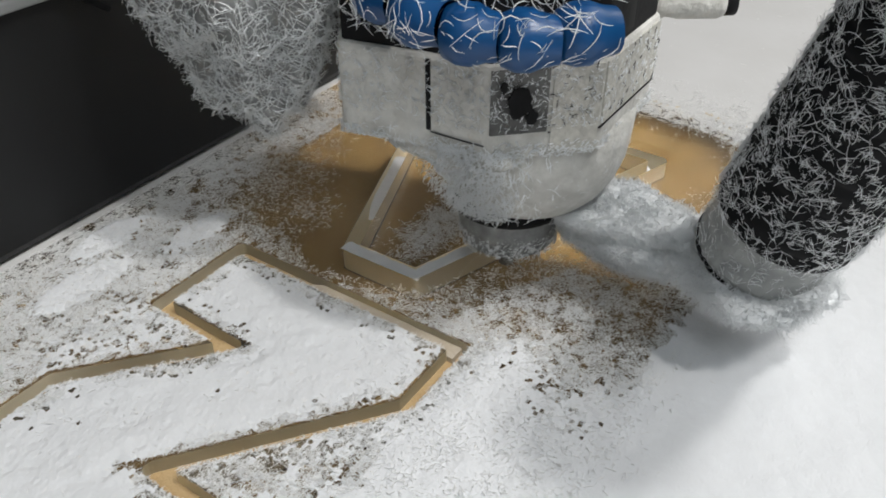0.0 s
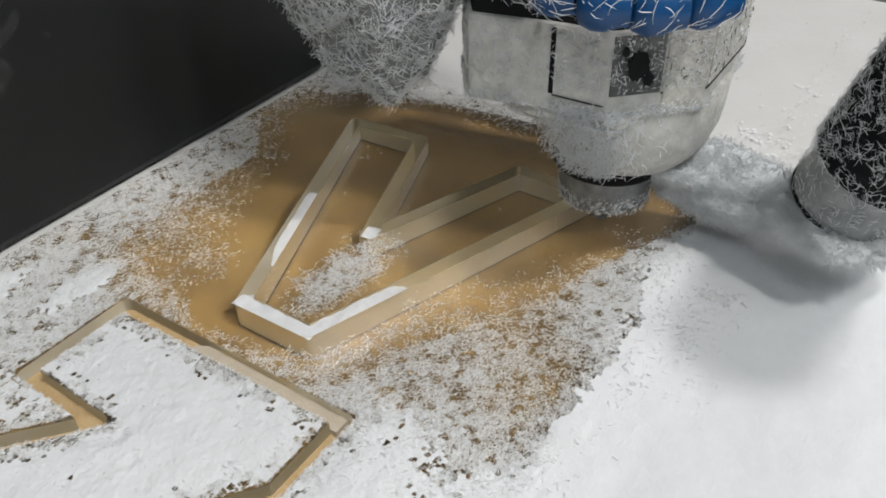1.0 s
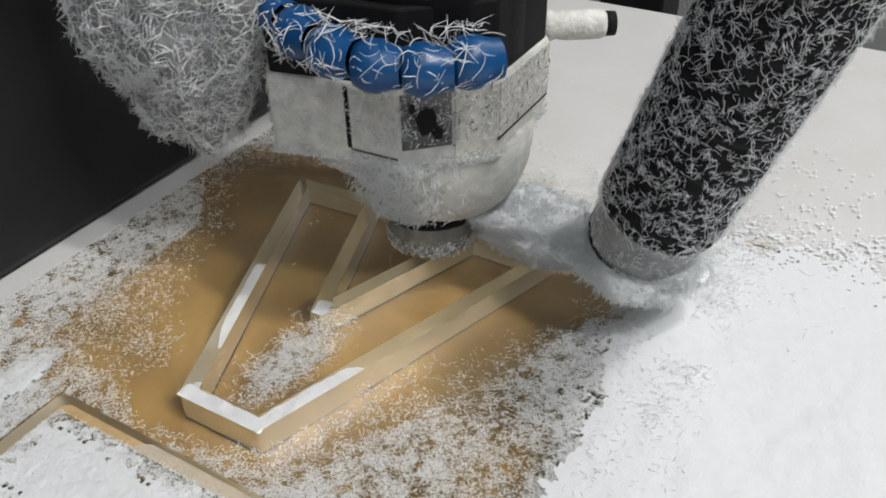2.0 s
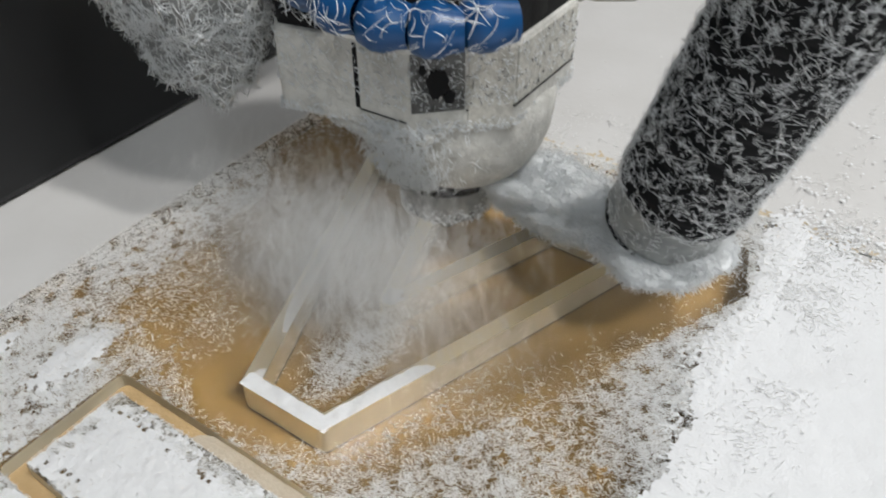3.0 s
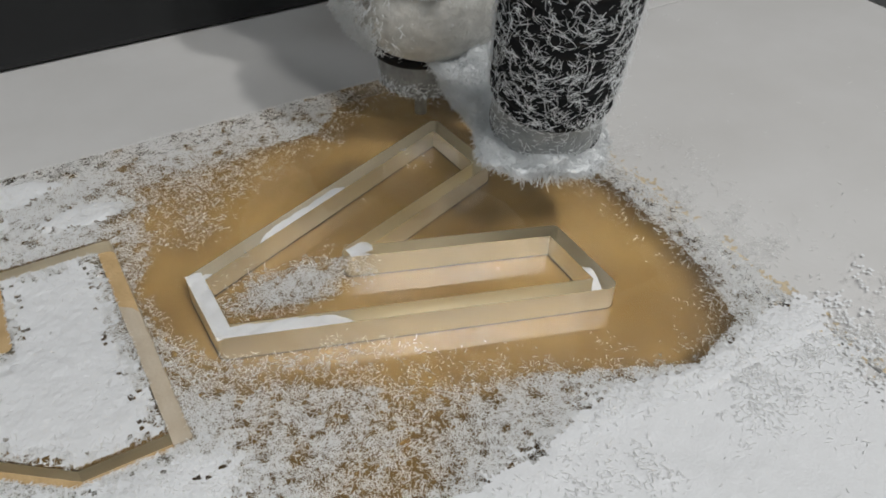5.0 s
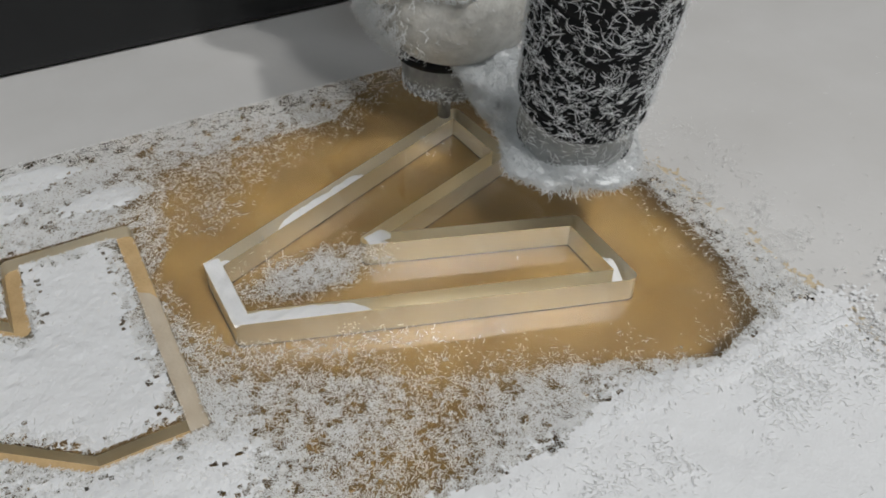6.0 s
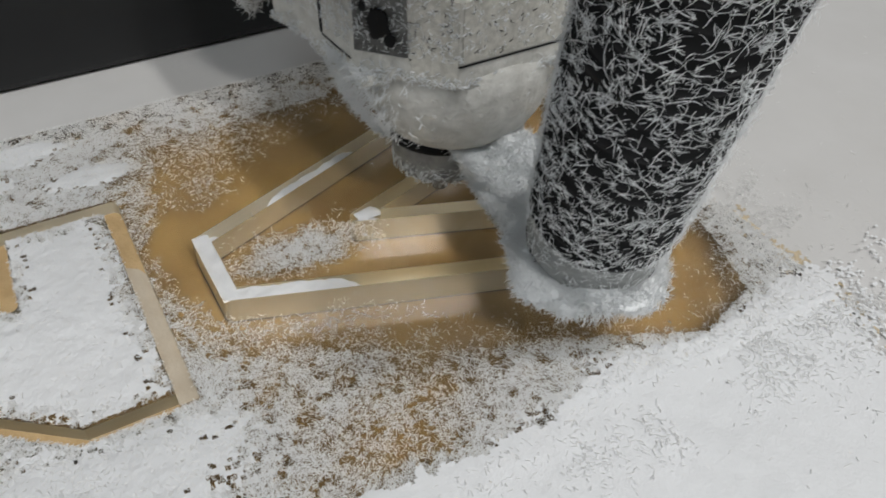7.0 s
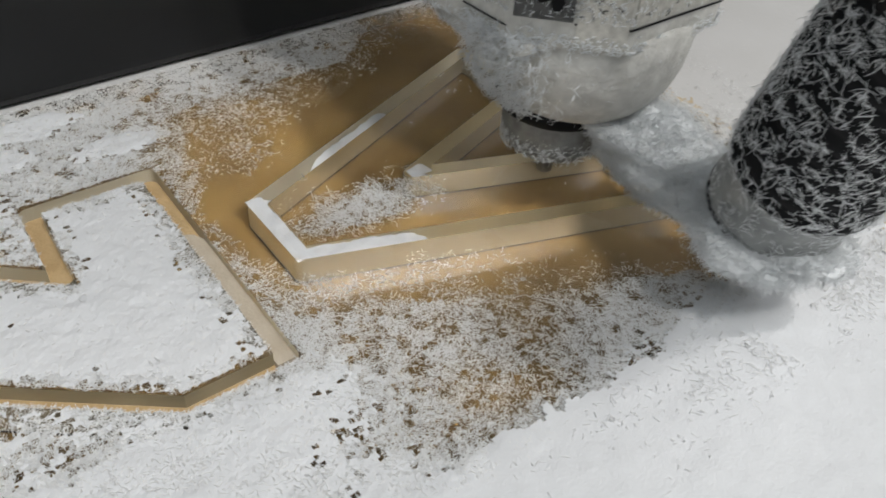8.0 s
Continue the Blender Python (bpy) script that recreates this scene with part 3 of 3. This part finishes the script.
part("seam", tube([(-0.0442, 0.0065, 0.0640), (-0.0432, -0.0030, 0.0636), (-0.0420, -0.0120, 0.0632)], 0.00025, 6), BLACK, head, "broken dark seam below the slit")
part("slit", box((0.0012, 0.0016, 0.024), (-0.0438, 0.0072, 0.0765)), BLACK, head, "dark slit of the clamp")


def facet(name, a, b, z0, z1, mat, label, pad=0.0006):
    """A thin plate on one side of the clamp block."""
    a, b = Vector(a), Vector(b)
    e = (b - a).normalized()
    nrm = Vector((e.y, -e.x))
    a, b = a + e * pad, b - e * pad
    return part(name, prism([tuple(a - nrm * 0.0006), tuple(b - nrm * 0.0006), tuple(b + nrm * 0.0005), tuple(a + nrm * 0.0005)], z0, z1, 0.0002), mat, head, label)


facet("recess_panel", BLOCK[-2], BLOCK[-1], 0.0670, 0.0885, SMOKED, "smoked clear panel over the bolt recess")
facet("plate", BLOCK[-1], BLOCK[0], 0.0585, 0.0885, PLATE, "pale plate speckled with chips")
facet("plate", BLOCK[0], BLOCK[1], 0.0675, 0.0885, PLATE, "long pale plate speckled with chips")
for dx, dz, size, seed in ((0.0, 0.0, 0.0042, 9.7), (0.0040, -0.0055, 0.0020, 2.3), (-0.0052, 0.0050, 0.0014, 6.1)):
    stain = []
    for i in range(32):
        a = 2 * math.pi * i / 32
        r = size * (1 + 0.35 * noise.noise(Vector((math.cos(a) * 1.4, math.sin(a) * 1.4, seed))) + 0.22 * noise.noise(Vector((math.cos(a) * 4, math.sin(a) * 4, seed))))
        stain.append((dx + 0.95 * r * math.cos(a), dz + 1.15 * r * math.sin(a)))
    hole = part("bolt_recess" if dx == 0 else "bare_patch", prism(stain, 0.0, 0.0005), BLACK, head, "dark bolt recess half filled with chips" if dx == 0 else "dark patch rubbed free of dust")
    hole.matrix_local = look((-0.0357, -0.0208, 0.0785), (-0.0352 + 0.014, -0.0203 + 0.0135, 0.0785))
part("shoulder", prism(offset(BLOCK, -0.0015), 0.0895, 0.118, 0.001), BLACK, head, "black housing over the clamp block")
# invented box out of view, there to shade the sheet from above
part("unseen_carriage", box((0.13, 0.070, 0.22), (0.0, 0.085, 0.300), 0.004), DARKMETAL, head, "unseen dark box added to block light behind the spindle")
part("motor_body", lathe([(0.036, 0.090), (0.038, 0.092), (0.038, 0.22), (0, 0.22)], 48), BLACK, head, "black spindle motor", True)

# blue jointed hose round the front
for i in range(9):
    a = radians(96 + i * 16.5)
    r = 0.054
    bm = lathe([(0.0045, -0.009), (0.0072, -0.008), (0.0088, -0.004), (0.0088, 0.0), (0.0072, 0.004), (0.0065, 0.008)], 24)
    ob = part("hose_link", bm, BLUE, head, "blue ball-jointed coolant hose link", True)
    ob.matrix_local = Matrix.Translation((r * math.cos(a), r * math.sin(a), 0.107 + 0.004 * math.sin(i * 0.7))) @ Euler((0, 0, a)).to_matrix().to_4x4() @ Euler((radians(-90), 0, 0)).to_matrix().to_4x4()

# black suction hose with a clear collar
HX, HY = 0.000, -0.098
prof = [(0.0190, 0.044), (0.0216, 0.0465)]
z = 0.046
while z < 0.30:
    prof += [(0.0228, z + 0.0015), (0.0228, z + 0.004), (0.0215, z + 0.0055)]
    z += 0.006
hose = part("suction_hose", lathe([(0.010, 0.047)] + prof + [(0, 0.30)], 40), BLACK, head, "ribbed black suction hose stuck with white chips", True)
hose.matrix_local = Matrix.Translation((HX, HY, 0.046)) @ Vector((-0.172, -0.315, 1)).to_track_quat("Z", "Y").to_matrix().to_4x4() @ Matrix.Translation((0, 0, -0.046))
collar = part("collar", lathe([(0.017, 0.026), (0.0205, 0.026), (0.0215, 0.030), (0.0205, 0.034), (0.0212, 0.047), (0.018, 0.050)], 40), FROSTED, hose, "pale clear hose collar")
part("collar_edge", lathe([(0.0195, 0.0262), (0.0213, 0.0258), (0.0216, 0.0270), (0.0208, 0.0276)], 40), BLACK, hose, "dark lower edge of the collar", True)


def fuzz(name, points, normals, count, length, width, parent, label, lift=0.35, mat=None):
    k = rng.integers(0, len(points), count)
    p, nrm = points[k], normals[k]
    a = rng.normal(0, 1, (count, 3))
    a -= nrm * (a * nrm).sum(1)[:, None]
    a /= np.linalg.norm(a, axis=1)[:, None]
    a += nrm * rng.normal(lift, lift, (count, 1))
    v, f = needles(p + nrm * 0.0004, a, nrm, rng.uniform(*length, count), rng.uniform(*width, count), 0.7, True)
    return raw(name, v, f, mat or FIBRE, parent, label)


def round_points(n, r, z0, z1):
    a, z = rng.uniform(0, 2 * np.pi, n), rng.uniform(z0, z1, n)
    nrm = np.stack([np.cos(a), np.sin(a), 0 * a], -1)
    return nrm * np.array([r, r, 0]) + np.stack([0 * a, 0 * a, z], -1), nrm


p, nrm = round_points(6000, 0.0228, 0.046, 0.21)
tufts = fbm(np.arctan2(nrm[:, 1], nrm[:, 0]) * 0.02, p[:, 2], 0.006, 23) + rng.normal(0, 0.15, len(p)) > 0.22
p, nrm = p[tufts], nrm[tufts]
fuzz("chip_fuzz", p, nrm, 5000, (0.0012, 0.0035), (0.0001, 0.00024), hose, "short white slivers on the hose", 0.3)
pc, nc = round_points(1500, 0.0213, 0.027, 0.047)
fuzz("chip_fuzz", pc, nc, 420, (0.0015, 0.005), (0.0001, 0.00026), collar, "slivers on the collar", 0.3)
fuzz("chip_fuzz", p, nrm, 5200, (0.003, 0.008), (0.0001, 0.00027), hose, "white slivers clinging to the hose", 0.3)


def blob(n, centre, size, seed):
    """Points and normals on a lumpy egg."""
    u = rng.normal(0, 1, (n, 3))
    u /= np.linalg.norm(u, axis=1)[:, None]
    k = 1 + 0.22 * (fbm(np.arctan2(u[:, 1], u[:, 0]), u[:, 2], 0.7, seed) - 0.5)
    return np.array(centre) + u * np.array(size) * k[:, None], u


def egg(name, centre, size, seed, mat, parent, label):
    bm = bmesh.new()
    bmesh.ops.create_icosphere(bm, subdivisions=5, radius=1)
    for v in bm.verts:
        k = 1 + 0.35 * noise.noise(v.co * 1.7 + Vector((seed, 0, 0))) + 0.12 * noise.noise(v.co * 6 + Vector((seed, 3, 0)))
        v.co = Vector(centre) + Vector([v.co[i] * size[i] * k for i in range(3)])
    return part(name, bm, mat, parent, label, True)


# chips matted between the nut and the hose collar
mat1 = egg("chip_clump", (0.006, -0.047, 0.0175), (0.0165, 0.032, 0.0130), 3, FLUFF, head, "fluffy clump of white chips by the nut")
mat2 = egg("chip_clump", (0.001, -0.092, 0.0215), (0.0235, 0.0245, 0.0062), 5, FLUFF, head, "fluffy clump of white chips round the hose mouth")
for ob in (mat1, mat2):
    co = np.empty(len(ob.data.vertices) * 3)
    ob.data.vertices.foreach_get("co", co)
    nr = np.empty(len(ob.data.vertices) * 3)
    ob.data.vertices.foreach_get("normal", nr)
    fuzz("chip_fuzz", co.reshape(-1, 3), nr.reshape(-1, 3), 7500, (0.002, 0.0070), (0.00016, 0.00036), ob, "", 0.8, FLUFF)

strand_a = rng.uniform(0, 2 * np.pi, 900)
strands = np.stack([0.001 + 0.0225 * np.cos(strand_a), -0.092 + 0.0235 * np.sin(strand_a), 0.0195 + rng.normal(0, 0.002, 900)], -1)
fuzz("chip_fuzz", strands, np.stack([0.7 * np.cos(strand_a), 0.7 * np.sin(strand_a), 0 * strand_a - 0.8], -1), 750, (0.004, 0.009), (0.00018, 0.00038), mat2, "curly strands hanging from the clump", 1.4)

# hairy dust-covered bracket behind the spindle
bm = bmesh.new()
bmesh.ops.create_icosphere(bm, subdivisions=5, radius=1)
for v in bm.verts:
    k = 1 + 0.25 * noise.noise(v.co * 2.1) + 0.10 * noise.noise(v.co * 7)
    taper = 0.80 + 0.20 * max(min((v.co.z + 1) / 1.1, 1), 0)
    v.co = Vector((-0.044, 0.088, 0.116)) + Vector((v.co.x * 0.027 * k * taper, v.co.y * 0.046 * k * taper, v.co.z * 0.066 * k))
brk = part("side_bracket", bm, STEEL, head, "bracket overgrown with grey slivers", True)
co, nr = np.empty(len(brk.data.vertices) * 3), np.empty(len(brk.data.vertices) * 3)
brk.data.vertices.foreach_get("co", co)
brk.data.vertices.foreach_get("normal", nr)
fuzz("chip_fuzz", co.reshape(-1, 3), nr.reshape(-1, 3), 13000, (0.003, 0.013), (0.00018, 0.00042), brk, "grey-white slivers", 0.4)

# crust of dust under the block, with crumbs on it
crust = egg("chip_crust", (-0.0330, 0.010, 0.0560), (0.0100, 0.028, 0.0070), 9, DUSTED, head, "crust of packed dust under the block")
co, nr = np.empty(len(crust.data.vertices) * 3), np.empty(len(crust.data.vertices) * 3)
crust.data.vertices.foreach_get("co", co)
crust.data.vertices.foreach_get("normal", nr)
fuzz("chip_fuzz", co.reshape(-1, 3), nr.reshape(-1, 3), 1500, (0.001, 0.0035), (0.00015, 0.0004), crust, "white crumbs", 0.25)

# slivers on the spindle and the blue hose
a = rng.uniform(0, 2 * np.pi, 5000)
zz = rng.uniform(0.022, 0.090, 5000)
rr = np.interp(zz, [0.022, 0.031, 0.040, 0.050, 0.061, 0.09], [0.0245, 0.0325, 0.038, 0.0415, 0.0437, 0.0437])
sp = np.stack([rr * np.cos(a), rr * np.sin(a), zz], -1)
low = zz < 0.062
fuzz("chip_fuzz", sp[low], np.stack([np.cos(a), np.sin(a), 0 * a - 0.4], -1)[low], 260, (0.001, 0.003), (0.00012, 0.00025), head, "fine white slivers on the spindle nose", 0.1)
# ragged fringe under the nose's rim
ang = rng.normal(radians(188), radians(13), 900)
zf = rng.uniform(0.026, 0.060, 900)
rf = np.interp(zf, [0.022, 0.031, 0.040, 0.050, 0.061], [0.0245, 0.0325, 0.038, 0.0415, 0.0437])
fr = np.stack([rf * np.cos(ang), rf * np.sin(ang), zf], -1)
fuzz("chip_fuzz", fr, np.stack([np.cos(ang), np.sin(ang), 0 * ang - 0.7], -1), 1100, (0.002, 0.0075), (0.00018, 0.0004), head, "ragged fringe of chips", 0.8)
bx, bn = [], []
for (x0, y0), (x1, y1) in zip(BLOCK, BLOCK[1:] + BLOCK[:1]):
    u = rng.random(260)
    nn = np.array([y1 - y0, x0 - x1]) / math.hypot(y1 - y0, x0 - x1)
    bx.append(np.stack([x0 + (x1 - x0) * u, y0 + (y1 - y0) * u, rng.uniform(0.068, 0.089, 260)], -1))
    bn.append(np.tile((*nn, 0), (260, 1)))
fuzz("chip_fuzz", np.concatenate(bx), np.concatenate(bn), 2600, (0.0008, 0.0030), (0.00015, 0.0004), head, "short slivers on the clamp block", 0.03)
# black slivers put the small shadows between chips into colour
fuzz("chip_shadow_fleck", np.concatenate(bx[10:] + bx[:2]), np.concatenate(bn[10:] + bn[:2]), 110, (0.0012, 0.0032), (0.0002, 0.0004), head, "black slivers painting the shade between the chips", 0.0, BLACK)
rim = np.concatenate(bx).copy()
rim[:, 2] = 0.0585 + np.abs(rng.normal(0, 0.0022, len(rim)))
fuzz("chip_fuzz", rim, np.concatenate(bn) + np.array([0, 0, -0.5]), 1300, (0.0010, 0.0040), (0.0002, 0.0005), head, "crumbs along the block's lower edge", 0.25)
a = rng.uniform(radians(100), radians(232), 3000)
b = rng.uniform(0, 2 * np.pi, 3000)
nb = np.stack([np.cos(a) * np.cos(b), np.sin(a) * np.cos(b), np.sin(b)], -1)
fuzz("chip_fuzz", np.stack([0.054 * np.cos(a), 0.054 * np.sin(a), 0.107 + 0 * a], -1) + nb * 0.0088, nb, 500, (0.004, 0.012), (0.00018, 0.0004), head, "white slivers on the blue hose", 0.25)
a = rng.uniform(0, 2 * np.pi, 3000)
z2 = rng.uniform(0.001, 0.021, 3000)
fuzz("chip_fuzz", np.stack([0.0188 * np.cos(a), 0.0188 * np.sin(a), z2], -1), np.stack([np.cos(a), np.sin(a), 0 * a], -1), 2600, (0.0008, 0.003), (0.00015, 0.0004), head, "chips caked on the nut", 0.15)

# clear fitting on the block's far corner
fit_ = part("fitting", lathe([(0.004, 0), (0.0058, 0), (0.0062, 0.004), (0.0052, 0.006), (0.0060, 0.010), (0.0060, 0.024), (0.005, 0.026), (0, 0.026)], 20), DUSTED, head, "small clear air fitting with a black end", True)
fit_.matrix_local = Matrix.Translation((0.038, -0.030, 0.089)) @ Vector((0.56, -0.83, 0)).to_track_quat("Z", "Y").to_matrix().to_4x4()
cap = part("cap", lathe([(0.0, 0.0255), (0.0050, 0.0255), (0.0048, 0.030), (0, 0.030)], 16), BLACK, fit_, "black end cap", True)

# ---- gantry skirt beyond the sheet ----
gantry = new("gantry")
tagged(gantry, "black gantry beam of the router beyond the sheet", "gantry")
part("beam", box((2.4, 0.12, 0.40), (0, 0.06, 0.195), 0.004), DARKMETAL, gantry, "black beam")
for x in (-1.12, 1.12):
    part("upright", box((0.10, 0.10, 0.90), (x, 0.06, -0.352), 0.004), DARKMETAL, gantry, "dark gantry upright")
part("rail", box((0.4, 0.004, 0.0045), (-0.2155, -0.002, 0.0915), 0.001), GREY, gantry, "grey linear rail")
part("rail", box((0.4, 0.004, 0.004), (-0.236, -0.002, 0.1055), 0.001), GREY, gantry, "grey linear rail")
part("cable", tube([(-0.075, -0.006, 0.128), (-0.0506, -0.006, 0.108), (-0.032, -0.007, 0.0945), (-0.013, -0.006, 0.080)], 0.0016), BLACK, gantry, "thin black cable")


# ---- dust blown up by the cutter ----
def plume(count, spread, length, seed):
    """A loose veil of fine slivers that flies as one."""
    g = np.random.default_rng(seed)
    p = g.normal(0, 1, (count, 3)) * np.array(spread)
    a = g.normal(0, 0.22, (count, 3)) + np.array([-0.55, -0.62, -0.35])
    v, f = needles(p, a, np.tile((0, 0, 1.0), (count, 1)), g.uniform(*length, count), g.uniform(0.00003, 0.00008, count), 0.5)
    ob = raw("dust_plume", v, f, CHIP)
    return tagged(ob, "thin veil of white dust blown from the cutter", "dust plume", "dust plumes", kind="stuff")


plume_a = plume(13000, (0.050, 0.045, 0.022), (0.004, 0.018), 5)
plume_b = plume(18000, (0.017, 0.030, 0.014), (0.004, 0.016), 6)


def motions():
    tool = [(0.0, 0.0333, -0.0218, 0.0108), (0.3, 0.0630, -0.0310, 0.0109), (0.5, 0.0813, -0.0399, 0.0109), (0.8, 0.1110, -0.0460, 0.0092), (1.0, 0.1315, -0.0551, 0.0081), (1.15, 0.1395, -0.050, 0.007), (1.5, 0.1413, -0.0171, 0.0045), (1.8, 0.140, -0.004, 0.005),
            (2.4, 0.080, 0.017, 0.006), (2.8, 0.1020, 0.0267, 0.0073), (3.0, 0.1187, 0.0315, 0.008), (3.2, 0.1360, 0.0540, 0.007), (3.5, 0.1409, 0.0701, 0.0066), (4.0, 0.1310, 0.0864, 0.0187),
            (4.7, 0.133, 0.091, 0.021), (5.5, 0.1351, 0.0943, 0.0231), (6.0, 0.1310, 0.0830, 0.019), (6.5, 0.1294, 0.0459, 0.0133), (6.8, 0.1145, 0.0385, 0.0115), (7.0, 0.1018, 0.0254, 0.0103), (7.2, 0.0800, 0.0225, 0.0105), (7.5, 0.0651, 0.0125, 0.0108), (7.7, 0.0840, 0.0070, 0.0112), (8.0, 0.1101, -0.0034, 0.0118)]
    walk(head, [(t, pose(x, y, z)) for t, x, y, z in tool])
    walk(plume_a, [(0.0, pose(0.03, 0.13, 0.25)), (0.25, pose(0.05, 0.11, 0.25)), (0.36, pose(0.05, 0.03, 0.055)), (0.5, pose(-0.035, 0.075, 0.045)), (0.75, pose(-0.06, 0.10, 0.04)), (1.0, pose(-0.14, 0.19, 0.12)), (1.2, pose(-0.12, 0.20, 0.20)), (1.4, pose(-0.6, 0.5, 0.1)), (8.0, pose(-0.6, 0.5, 0.1))])
    walk(plume_b, [(0.0, pose(-0.6, 0.55, 0.1)), (2.0, pose(-0.6, 0.55, 0.1)), (2.5, pose(0.09, 0.17, 0.25)), (2.85, pose(0.11, 0.17, 0.25)), (2.94, pose(0.085, 0.04, 0.045)), (3.0, pose(0.054, 0.034, 0.022)), (3.13, pose(0.01, 0.05, 0.03)), (3.27, pose(-0.30, 0.24, 0.08)), (3.5, pose(-0.5, 0.3, 0.1)), (8.0, pose(-0.6, 0.55, 0.1))])
    beam = [(0.0, 0.143), (0.5, 0.142), (1.0, 0.142), (1.5, 0.143), (2.8, 0.186), (3.5, 0.228), (4.0, 0.247), (5.5, 0.234), (6.5, 0.205), (7.0, 0.180), (7.5, 0.160), (8.0, 0.143)]
    walk(gantry, [(t, pose(0, y, 0.0045)) for t, y in beam])


motions()
